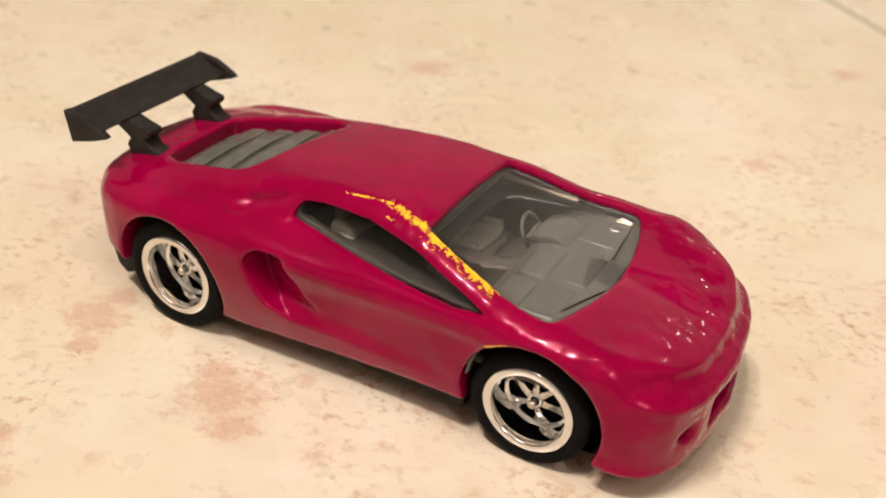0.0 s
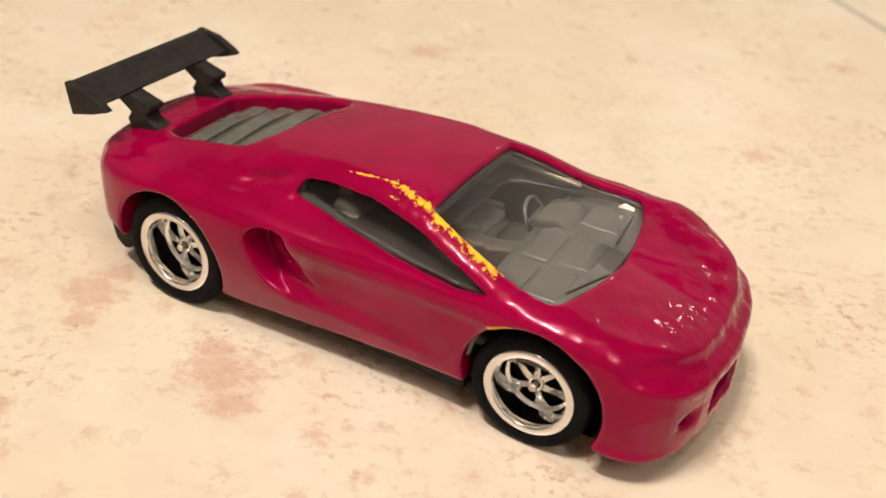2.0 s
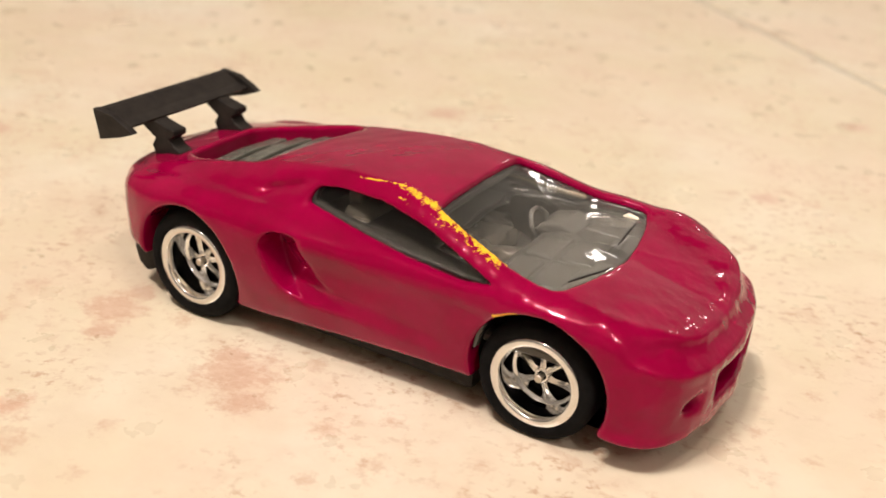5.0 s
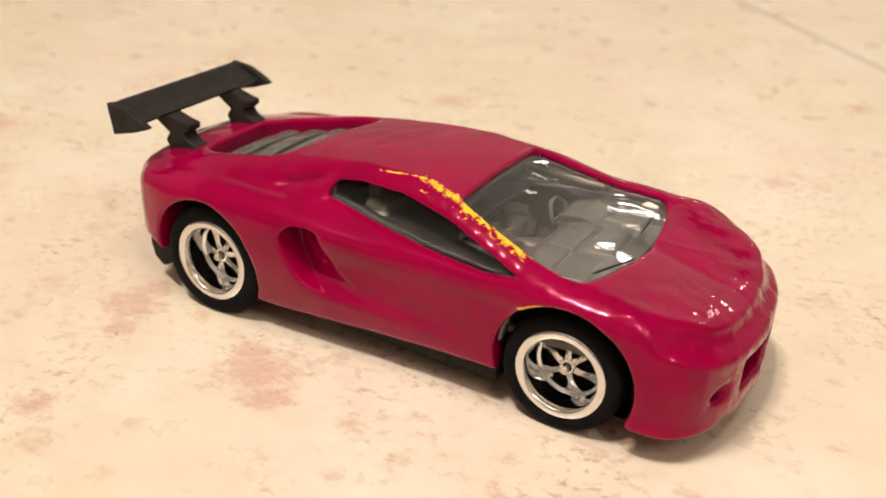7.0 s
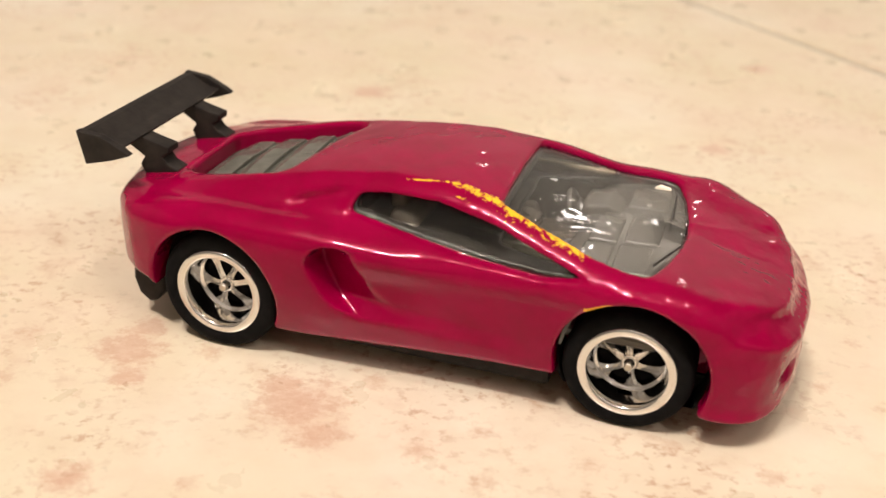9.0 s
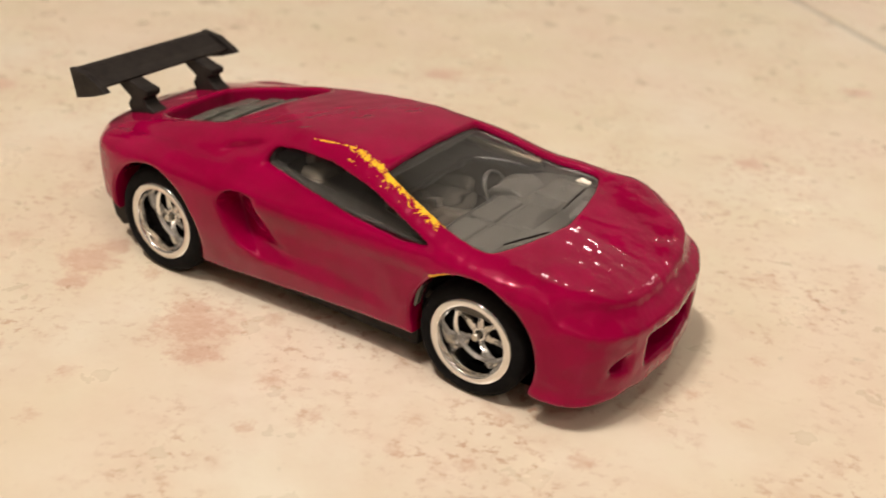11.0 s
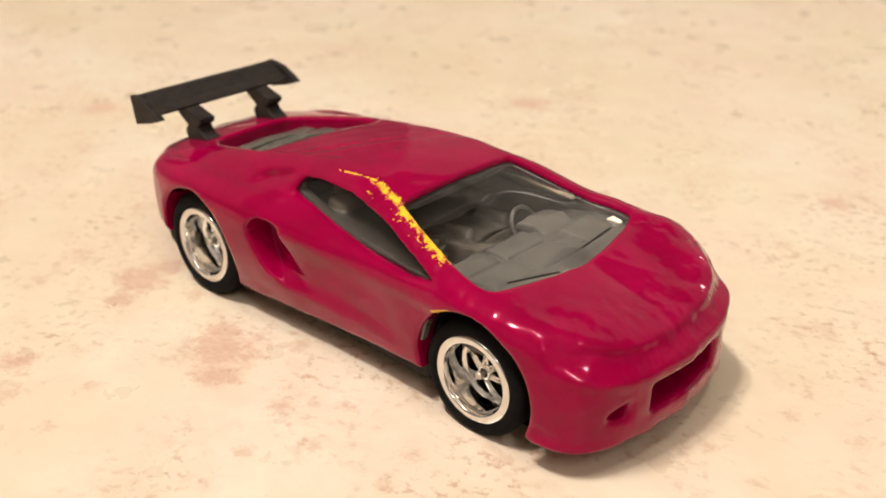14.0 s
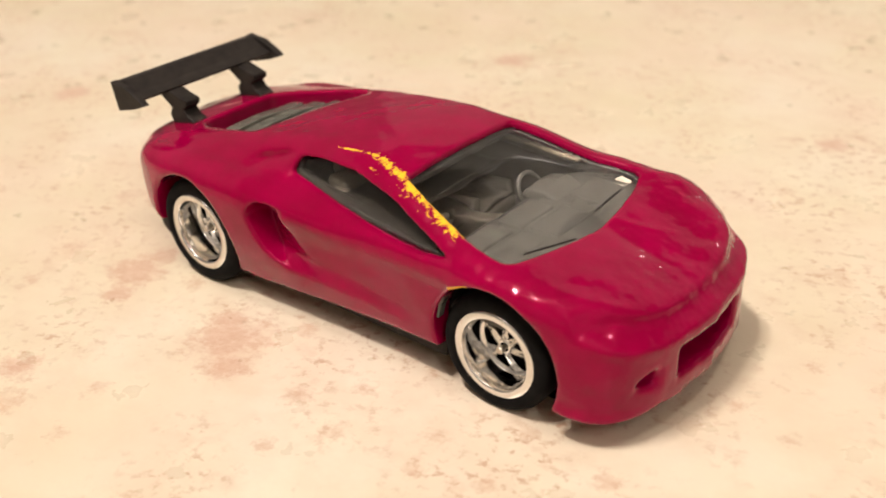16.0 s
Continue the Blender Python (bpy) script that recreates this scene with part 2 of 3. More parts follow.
for sx, sy, size in STAINS:
    gap = nt.nodes.new("ShaderNodeVectorMath")
    gap.operation = "DISTANCE"
    nt.links.new(vec, gap.inputs[0])
    gap.inputs[1].default_value = (sx * 0.001, sy * 0.001, 0.0)
    away = math_node(nt, "DIVIDE", gap.outputs["Value"], size * 0.001)
    stain = away if stain is None else math_node(nt, "MINIMUM", stain, away)
    if size > 2.5:
        large = away if large is None else math_node(nt, "MINIMUM", large, away)
patch = ramp(nt, math_node(nt, "ADD", stain, ragged), [(0.30, (0.8, 0.8, 0.8)), (1.10, (0, 0, 0))])
blush = ramp(nt, math_node(nt, "MULTIPLY_ADD", ragged, 0.4, large), [(0.42, (0.62, 0.62, 0.62)), (1.0, (0, 0, 0))])
base = mix_col(nt, blush, base, (0.53, 0.355, 0.265))
grain = ramp(nt, noise_tex(nt, flat, 560, 5, 0.68), [(0.38, (0.25, 0.25, 0.25)), (0.62, (0.85, 0.85, 0.85))])
base = mix_col(nt, math_node(nt, "MULTIPLY", patch, grain), base, (0.46, 0.29, 0.19))
speck = ramp(nt, noise_tex(nt, vec, 300, 3, 0.5), [(0.70, (0, 0, 0)), (0.76, (1, 1, 1))])
base = mix_col(nt, math_node(nt, "MULTIPLY", speck, 0.35), base, (0.312, 0.257, 0.172))
nt.links.new(base, bs.inputs["Base Color"])
nt.links.new(math_node(nt, "MULTIPLY_ADD", noise_tex(nt, vec, 120, 4), 0.20, 0.20), bs.inputs["Roughness"])
bump(nt, bs, noise_tex(nt, vec, 180, 5), 0.12, 0.0008)

GROUT, nt, bs = material("grey_grout")
nt.links.new(ramp(nt, noise_tex(nt, coords(nt), 500, 5), [(0.3, (0.33, 0.30, 0.24)), (0.7, (0.42, 0.385, 0.31))]), bs.inputs["Base Color"])
bs.inputs["Roughness"].default_value = 0.9

WALLPAINT, nt, bs = material("warm_wall_paint")
nt.links.new(ramp(nt, noise_tex(nt, coords(nt), 3, 5), [(0.3, (0.19, 0.175, 0.155)), (0.7, (0.24, 0.222, 0.195))]), bs.inputs["Base Color"])
bs.inputs["Roughness"].default_value = 0.85

# unseen wall coloured paler to reflect sheen onto floor and roof
REFLECTOR, nt, bs = material("pale_reflecting_paint")
nt.links.new(ramp(nt, noise_tex(nt, coords(nt), 3, 5), [(0.3, (0.38, 0.365, 0.325)), (0.7, (0.45, 0.435, 0.39))]), bs.inputs["Base Color"])
bs.inputs["Roughness"].default_value = 0.85


# ---- mesh helpers; shapes are drawn in millimetres ----
MM = 0.001


def thing(name, label, category, group="", at=(0, 0, 0)):
    ob = new(name)
    ob.empty_display_size = 0.01
    ob.location = at
    return tagged(ob, label, category, group)


def link_mesh(name, verts, faces, mat, parent=None, label="", smooth=True):
    me = bpy.data.meshes.new(name)
    me.from_pydata(verts, [], faces)
    me.materials.append(mat)
    me.polygons.foreach_set("use_smooth", [smooth] * len(me.polygons))
    me.update()
    ob = new(name, me)
    if parent is not None:
        ob.parent = parent
    if label:
        tagged(ob, label)
    return ob


def part(name, bm, mat, parent=None, label="", smooth=False):
    me = bpy.data.meshes.new(name)
    bmesh.ops.scale(bm, vec=(MM, MM, MM), verts=bm.verts)
    bmesh.ops.recalc_face_normals(bm, faces=bm.faces)
    bm.to_mesh(me)
    bm.free()
    me.materials.append(mat)
    me.polygons.foreach_set("use_smooth", [smooth] * len(me.polygons))
    ob = new(name, me)
    if parent is not None:
        ob.parent = parent
    if label:
        tagged(ob, label)
    return ob


def smooth_curve(xs, ys):
    """A function through the points, smooth and without overshoot."""
    xs, ys = np.array(xs, float), np.array(ys, float)
    d = np.diff(ys) / np.diff(xs)
    m = np.r_[d[0], np.where(d[:-1] * d[1:] > 0, 2 * d[:-1] * d[1:] / np.where(d[:-1] + d[1:] == 0, 1, d[:-1] + d[1:]), 0), d[-1]]
    fine = np.linspace(xs[0], xs[-1], 900)
    i = np.clip(np.searchsorted(xs, fine) - 1, 0, len(xs) - 2)
    h = xs[i + 1] - xs[i]
    t = (fine - xs[i]) / h
    val = (2 * t**3 - 3 * t**2 + 1) * ys[i] + (t**3 - 2 * t**2 + t) * h * m[i] + (-2 * t**3 + 3 * t**2) * ys[i + 1] + (t**3 - t**2) * h * m[i + 1]
    return lambda x: np.interp(x, fine, val)


def smax(a, b, k):
    h = np.clip(0.5 + 0.5 * (a - b) / k, 0, 1)
    return b + (a - b) * h + k * h * (1 - h)


def smin(a, b, k):
    return -smax(-a, -b, k)


def step(a, b, x):
    t = np.clip((x - a) / (b - a), 0, 1)
    return t * t * (3 - 2 * t)


def skin(f, lo, hi, h, relax=1):
    """The zero surface of f(x, y, z) inside the box, as vertices in metres and quads."""
    ax = [np.arange(a, b + h, h) for a, b in zip(lo, hi)]
    v = f(ax[0][:, None, None], ax[1][None, :, None], ax[2][None, None, :])
    v = np.broadcast_to(v, tuple(len(a) for a in ax)).astype(np.float32)
    s = v < 0
    n = s[:-1, :-1, :-1].astype(np.int8)
    for i, j, k in ((1, 0, 0), (0, 1, 0), (0, 0, 1), (1, 1, 0), (1, 0, 1), (0, 1, 1), (1, 1, 1)):
        n = n + s[i:i + n.shape[0], j:j + n.shape[1], k:k + n.shape[2]]
    cells = np.argwhere((n > 0) & (n < 8))
    ident = np.full(n.shape, -1, np.int32)
    ident[tuple(cells.T)] = np.arange(len(cells))
    total, count = np.zeros((len(cells), 3)), np.zeros(len(cells))
    for axis in range(3):
        o1, o2 = [a for a in range(3) if a != axis]
        for p in (0, 1):
            for q in (0, 1):
                c0 = cells.copy()
                c0[:, o1] += p
                c0[:, o2] += q
                c1 = c0.copy()
                c1[:, axis] += 1
                a, b = v[tuple(c0.T)], v[tuple(c1.T)]
                cross = (a < 0) != (b < 0)
                t = np.where(cross, a / np.where(a - b == 0, 1, a - b), 0)
                place = c0.astype(float)
                place[:, axis] += t
                total += place * cross[:, None]
                count += cross
    verts = (total / count[:, None]) * h + np.array(lo)
    quads = []
    for axis in range(3):
        u, w = (axis + 1) % 3, (axis + 2) % 3
        a = np.take(s, range(s.shape[axis] - 1), axis)
        b = np.take(s, range(1, s.shape[axis]), axis)
        e = np.argwhere(a != b)
        e = e[(e[:, u] > 0) & (e[:, w] > 0) & (e[:, u] < s.shape[u] - 1) & (e[:, w] < s.shape[w] - 1)]
        out = a[tuple(e.T)]
        ring = []
        for du, dw in ((-1, -1), (0, -1), (0, 0), (-1, 0)):
            c = e.copy()
            c[:, u] += du
            c[:, w] += dw
            ring.append(ident[tuple(c.T)])
        ring = np.stack(ring, 1)
        ring[~out] = ring[~out][:, ::-1]
        quads.append(ring)
    quads = np.concatenate(quads)
    for _ in range(relax):
        acc, cnt = np.zeros_like(verts), np.zeros(len(verts))
        for i in range(4):
            np.add.at(acc, quads[:, i], verts[quads[:, (i + 1) % 4]] + verts[quads[:, (i + 3) % 4]])
            np.add.at(cnt, quads[:, i], 2)
        verts = verts + 0.5 * (acc / np.maximum(cnt, 1)[:, None] - verts)
    return (verts * MM).tolist(), quads.tolist()


def box(sx, sy, sz, bevel=0.0, segments=2, at=(0, 0, 0)):
    bm = bmesh.new()
    bmesh.ops.create_cube(bm, size=1)
    bmesh.ops.scale(bm, vec=(sx, sy, sz), verts=bm.verts)
    if bevel:
        bmesh.ops.bevel(bm, geom=bm.edges[:], offset=bevel, segments=segments, affect="EDGES", profile=0.6)
    bmesh.ops.translate(bm, vec=at, verts=bm.verts)
    return bm


def prism(outline, y0, y1, bevel=0.0, segments=2):
    """A plate with the given outline in x and z, from y0 to y1."""
    bm = bmesh.new()
    vs = [bm.verts.new((x, y0, z)) for x, z in outline]
    face = bm.faces.new(vs)
    ext = bmesh.ops.extrude_face_region(bm, geom=[face])
    bmesh.ops.translate(bm, vec=(0, y1 - y0, 0), verts=[v for v in ext["geom"] if isinstance(v, bmesh.types.BMVert)])
    bmesh.ops.recalc_face_normals(bm, faces=bm.faces)
    if bevel:
        bmesh.ops.bevel(bm, geom=bm.edges[:], offset=bevel, segments=segments, affect="EDGES", profile=0.6)
    return bm


def lathe(profile, steps=72, close=True):
    """Turns (radius, y) round the y axis."""
    bm = bmesh.new()
    rings = []
    for r, y in profile:
        if r < 1e-6:
            rings.append([bm.verts.new((0, y, 0))])
        else:
            rings.append([bm.verts.new((r * math.cos(2 * math.pi * i / steps), y, r * math.sin(2 * math.pi * i / steps))) for i in range(steps)])
    pairs = list(zip(rings, rings[1:] + rings[:1])) if close else list(zip(rings, rings[1:]))
    for a, b in pairs:
        for i in range(steps):
            j = (i + 1) % steps
            if len(a) == 1 and len(b) == 1:
                continue
            if len(a) == 1:
                bm.faces.new((a[0], b[i], b[j]))
            elif len(b) == 1:
                bm.faces.new((a[i], a[j], b[0]))
            else:
                bm.faces.new((a[i], a[j], b[j], b[i]))
    return bm


# ---- the setting: tiled floor, walls and ceiling ----
def slab(name, sx, sy, sz, at, mat, label):
    bm = box(sx * 1000, sy * 1000, sz * 1000)
    ob = part(name, bm, mat)
    ob.location = at
    return tagged(ob, label, name.split("_")[0], kind="structure")


floor = slab("floor", 5.0, 5.0, 0.02, (0, 0, -0.0106), GROUT, "cream marbled ceramic tile floor with grey grout joints")
slab("wall_north", 5.2, 0.1, 2.5, (0, 2.55, 1.23), REFLECTOR, "plain unseen room wall made paler to reflect light")
slab("wall_south", 5.2, 0.1, 2.5, (0, -2.55, 1.23), WALLPAINT, "plain warm cream painted room wall")
slab("wall_east", 0.1, 5.0, 2.5, (2.55, 0, 1.23), WALLPAINT, "plain warm cream painted room wall")
slab("wall_west", 0.1, 5.0, 2.5, (-2.55, 0, 1.23), WALLPAINT, "plain warm cream painted room wall")
slab("ceiling", 5.2, 5.2, 0.1, (0, 0, 2.53), WALLPAINT, "plain warm cream painted ceiling")

PITCH, JOINT = 305.0, 2.6
tile_bm = box(PITCH - JOINT, PITCH - JOINT, 8.0, 0.6, 2, (0, 0, -4.0))
first_tile = None
for i in range(-12, 13):
    for j in range(-12, 13):
        u, v = 132.5 - PITCH / 2 + i * PITCH, 62.0 + j * PITCH
        x, y = (u - v) / math.sqrt(2) * MM, (u + v) / math.sqrt(2) * MM
        if abs(x) > 2.38 or abs(y) > 2.38:
            continue
        if first_tile is None:
            first_tile = part("tile", tile_bm, TILE, floor)
            ob = first_tile
        else:
            ob = new("tile", first_tile.data)
            ob.parent = floor
        ob.matrix_basis = Matrix.Translation((x, y, 0.0106)) @ Matrix.Rotation(radians(45), 4, "Z")

# ---- the toy car; x ahead, y to its left, millimetres ----
car = thing("toy_car", "crimson hand-painted die-cast toy sports car with worn paint", "toy car")

SHIFT = 0.7
half_width = smooth_curve([-39.5, -38.2, -37, -36, -34, -32, -28, -22, -14, -8, 0, 8, 14, 20, 26, 30, 32.6, 34.4, 35.8, 37.0, 38.0, 38.7, 39.6],
                          [-8.0, 5.5, 9.2, 11.8, 14.3, 15.7, 16.7, 17.1, 17.2, 16.9, 16.2, 15.7, 15.6, 16.0, 16.1, 15.8, 15.1, 14.2, 12.8, 10.6, 7.4, 2.0, -8.0])
tumble = smooth_curve([0, 2, 3, 5, 7, 9, 11, 13.5, 15, 16.5, 19], [2.6, 2.3, 2.0, 1.4, 0.8, 0.35, 0.1, 0.0, 0.3, 1.3, 4.0])
nose_round = smooth_curve([0, 4, 6.5, 9, 11, 13, 15, 17], [0.5, 0.0, 0.0, 0.05, 0.25, 0.7, 1.5, 2.8])
lean_in = smooth_curve([-40, -30, -18, -10, 4, 14, 24, 32, 40], [0.4, 0.5, 0.9, 1.0, 0.72, 0.52, 0.45, 0.30, 0.30])
deck = smooth_curve([-40, -38, -34, -28, -22, -14, -8, 0, 10, 16, 20, 24, 28, 31.6, 34.4, 36.3, 37.6, 39.2],
                    [14.0, 14.7, 15.3, 16.1, 16.6, 16.65, 16.4, 15.8, 15.9, 16.4, 16.7, 16.6, 15.85, 14.95, 14.15, 13.4, 12.5, 10.6])
keel = smooth_curve([-40, -37, -31, -29, -15, 0, 14, 18, 28, 33, 38, 40], [7.5, 7.0, 6.5, 5.0, 3.2, 3.8, 4.5, 4.6, 3.6, 3.5, 4.0, 4.4])
roof = smooth_curve([-40, -34, -28, -22, -16, -10, -4, 1, 4, 7, 10, 24, 30, 40], [13.9, 15.2, 16.8, 18.35, 19.65, 20.65, 21.3, 21.5, 21.2, 20.6, 19.8, 15.6, 13.5, 9])
cabin_side = smooth_curve([-40, -30, -20, -9, 4, 16, 24, 40], [9.0, 10.5, 11.6, 12.2, 13.3, 14.3, 14.6, 14.6])
lip = smooth_curve([6, 7.6, 8.4, 11, 13.1, 14.3, 15.4], [-5.0, -6.8, -8.6, -10.5, -11.4, -10.8, -8.6])
GRID = np.linspace(-41, 41, 500)
SLOPE = np.gradient(half_width(GRID), GRID[1] - GRID[0])

chance = random.Random(7)
LUMPS = []
for _ in range(7):
    way = Vector((chance.gauss(0, 1), chance.gauss(0, 1), chance.gauss(0, 1))).normalized() * chance.uniform(1.2, 2.6)
    LUMPS.append((way.x, way.y, way.z, chance.uniform(0, 6.28)))


def hull(x, y, z, pressed=0.0):
    """The outside of the body; pressed: how far its flanks are pushed in."""
    a = np.abs(y - SHIFT)
    norm = np.sqrt(1 + np.interp(x, GRID, SLOPE) ** 2)
    flank = tumble(z)
    flank = np.where(z < 13, flank * lean_in(x), flank)
    flank = flank + step(27, 34, x) * (nose_round(z) - 0.3 * flank)
    side = (a - half_width(x) + flank + pressed) / np.minimum(norm, 3.5)
    crown = 0.006 * np.clip(9 - a, 0, 9) ** 2 * step(16, 24, x) * step(39, 30, x)
    low = smax(side, z - deck(x) + crown, 2.2 + 0.8 * step(26, 33, x))
    low = low - 0.55 * step(14, 20, x) * step(30, 25, x) * step(9, 15, y) * step(12, 15, z)
    low = low + 0.5 * step(5, 11, y) * step(-9, -15, x) * step(13, 15, z)
    low = low - 0.45 * step(24, 28, x) * step(36, 33, x) * step(7, 12, y) * step(11.5, 13.5, z)
    low = smax(low, keel(x) - z, 0.8)
    b = np.abs(y - 0.4)
    top = smax((b - cabin_side(x) - 0.5 * step(2, 8, y) * step(5, 10, x) * step(23, 18, x) + 0.62 * (np.maximum(z, 15.4) - 16.5)) / 1.18, (z - roof(x) + (0.0045 - 0.002 * step(3, 9, x)) * b**2) / 1.05, 1.7)
    top = smax(smax(smax(top, 14.0 - z, 0.8), -36.0 - x, 1.5), x - 27.5, 1.5)
    wave = 0.009 * (np.sin(0.9 * x + 0.7 * y) * np.sin(0.8 * y - 0.5 * z + 1) + np.sin(1.7 * x - 1.1 * y + 0.6 * z))
    blob = 0.0
    for kx, ky, kz, turn in LUMPS:
        blob = blob + np.sin(kx * x + ky * y + kz * z + turn)
    wave = wave + (0.005 + 0.009 * step(24, 34, x)) * blob
    # uneven paint along the pillar and the crest of the wing
    wave = wave + 0.018 * np.sin(3.1 * x + 1.3 * np.sin(0.9 * x + 0.4 * z)) * step(-7, -9, y) * step(13, 14, z) * step(0, 3, x) * step(30, 27, x)
    return smin(low, top, 1.6) + wave


def windscreen_cut(x, y, z):
    a = np.abs(y - 0.1) - 0.45 * step(5, 9, y)
    d = smax(a - np.interp(x, [6, 7.2, 11.6, 18.8, 24], [8.7, 9.1, 10.4, 12.1, 12.7]), 6.9 - x + 0.002 * a**2, 0.9)
    d = smax(d, x - 25.0 + 0.016 * a**2, 1.5)
    return np.maximum(d, 13.0 - z)


def side_cut(x, y, z):
    over = np.interp(x, [-12, -7.7, -4.5, 0.8, 3.7, 7.5, 9.8, 16.2, 20], [18.6, 19.0, 19.5, 19.6, 19.2, 18.6, 17.9, 16.1, 15.0])
    under = np.interp(x, [-12, -8.5, -0.8, 6.2, 12.8, 16.5, 20], [17.6, 17.15, 16.2, 15.6, 15.4, 15.9, 16.6])
    d = smax(under - z, z - over, 0.5)
    return smax(d, -8.5 - x + 0.4 * (z - 17.2), 0.7) + 0 * y


def engine_cut(x, y, z):
    a = np.abs(y)
    d = smax(a - np.interp(x, [-31, -27, -13], [5.6, 7.4, 8.3]), -30.0 - x, 1.5)
    d = smax(d, (x + 13.4 + 0.26 * np.clip(7.0 - y, 0, 16)) / 1.04, 2.4)
    return np.maximum(d, 12.0 - z)


def well(x, y, z, cx, cz, r):
    a = np.abs(y - SHIFT)
    return np.maximum(np.sqrt((x - cx) ** 2 + (z - cz) ** 2) - r, 8.5 - a)


def grille_cut(x, y, z):
    a = np.abs(y - SHIFT)
    d = smax(np.abs(z - 7.75) - 1.6, a - 5.9, 0.5)
    fog = smax(smax(np.abs(a - 9.9) - 1.1, 6.75 - z + 0.10 * (a - 9.6), 0.8), z - 8.05 + 0.3 * (a - 9.6), 0.8)
    fog = np.maximum(fog, 35.9 - 0.40 * (a - 9.0) - x)
    return np.minimum(np.maximum(d, 34.6 - 0.012 * a**2 - x), fog)


def body_shape(x, y, z):
    a = np.abs(y - SHIFT)
    # hollow door skin that runs back into a deep scoop ahead of each rear wheel
    fold = np.interp(x, [-8, -6, -4.5, -0.3, 6.3, 13, 16], [7.4, 8.0, 8.3, 8.1, 7.6, 7.2, 7.0])
    u = x - lip(z)
    hollow = np.interp(x, [-6, 0, 8, 13], [1.2, 0.85, 0.5, 0.25]) * step(fold - 1.5, fold + 0.9, z) * step(15.2, 10.6, z)
    door = hollow * step(1.0, 4.5, u) * step(14.8, 9.5, x)
    reach = np.interp(z, [8.0, 11.0, 14.0], [11.5, 8.2, 5.2])
    depth = np.interp(z, [8.0, 13.0], [2.4, 4.2]) * np.clip(1 - u / reach, 0, 1)
    slot = depth * step(-0.15, 0.75, u) * step(6.8, 9.2, z) * step(15.1, 14.4 - 0.25 * np.clip(u - 1.2, 0, 8), z)
    f = hull(x, y, z, smax(door, slot, 0.35))
    # slanting grooves behind each side window
    for vx, vz, deep in ((-13.4, 17.5, 0.5), (-10.6, 18.4, 0.4)):
        run, rise = (x - vx) * 0.94 + (z - vz) * 0.34, (z - vz) * 0.94 - (x - vx) * 0.34
        f = f + deep * np.exp(-(run / 1.5) ** 2 - (rise / 0.5) ** 2) * step(8, 10, np.abs(y)) * step(13.5, 12.5, np.abs(y))
    # hollow ledge between the bonnet's front lip and the ridge of the bumper
    nose = step(32.6, 35.8, x + 0.016 * a**2) * step(15.6, 12.6, a)
    upper, ridge = 12.9 + 0.008 * a**2, 10.7 + 0.006 * a**2
    f = f + nose * ((0.72 + 0.12 * step(8.5, 12.5, a)) * step(upper + 0.6 + 0.5 * step(9, 12, a), upper - 0.9, z) * step(ridge - 0.3, ridge + 1.2, z) - 0.2 * np.exp(-((z - ridge + 0.3) / 0.8) ** 2))
    f = f - 0.28 * np.exp(-((x + 0.013 * a**2 - 35.0) / 0.9) ** 2) * step(2, 6, y) * step(13, 10, y) * step(11.5, 13, z)
    f = f - 0.06 * np.exp(-((y - 0.45 * (x - 25) - 2.5) / 0.5) ** 2) * step(24.5, 26.0, x) * step(31, 29, x) * step(12, 14, z)
    # rolled lower edge of the bumper
    f = f - 0.35 * step(27, 32, x) * np.exp(-((z - 3.4) / 0.7) ** 2)
    f = smax(f, -grille_cut(x, y, z), 0.9)
    for cx, cz, r in ((22.3, 7.0, 7.7), (-22.5, 7.0, 7.35)):
        f = smax(f, -well(x, y, z, cx, cz, r), 0.5)
    inner = hull(x, y, z) + 1.1
    cavity = np.maximum(inner, np.maximum(np.maximum(np.abs(x - 8.0) - 17.5, 8.2 - z), a - 9.0 - 3.4 * step(-5, 3, x) - 2.6 * step(14.3, 15.4, z)))
    f = np.maximum(f, -cavity)
    f = smax(f, -windscreen_cut(x, y, z), 0.45)
    f = smax(f, -np.maximum(side_cut(x, y, z), 8.5 - a), 0.45)
    f = smax(f, -np.maximum(engine_cut(x, y, z), -(hull(x, y, z) + 4.5)), 0.6)
    return f


RES = 0.24
verts, quads = skin(body_shape, (-41, -18.6, 1.6), (41.5, 18.6, 23.0), RES)
body = link_mesh("body", verts, quads, PAINT, car)


def pane(name, cut, ylo, yhi, xlo, xhi, label, mat=GLASS):
    def shape(x, y, z):
        h = hull(x, y, z)
        return np.maximum(np.abs(h + 0.85) - 0.3, cut(x, y, z) - 0.5)
    v, q = skin(shape, (xlo, ylo, 13.5), (xhi, yhi, 22.5), 0.22)
    ob = link_mesh(name, v, q, mat, car, label)
    ob.visible_shadow = False
    return ob


pane("windscreen", windscreen_cut, -15, 15, 5, 27, "smoked clear plastic windscreen")
pane("side_window", lambda x, y, z: np.maximum(side_cut(x, y, z), y + 6), -17, -5, -12, 19, "brown-tinted clear plastic side window", TINT)
pane("side_window", lambda x, y, z: np.maximum(side_cut(x, y, z), 6 - y), 5, 17, -12, 19, "brown-tinted clear plastic side window", TINT)

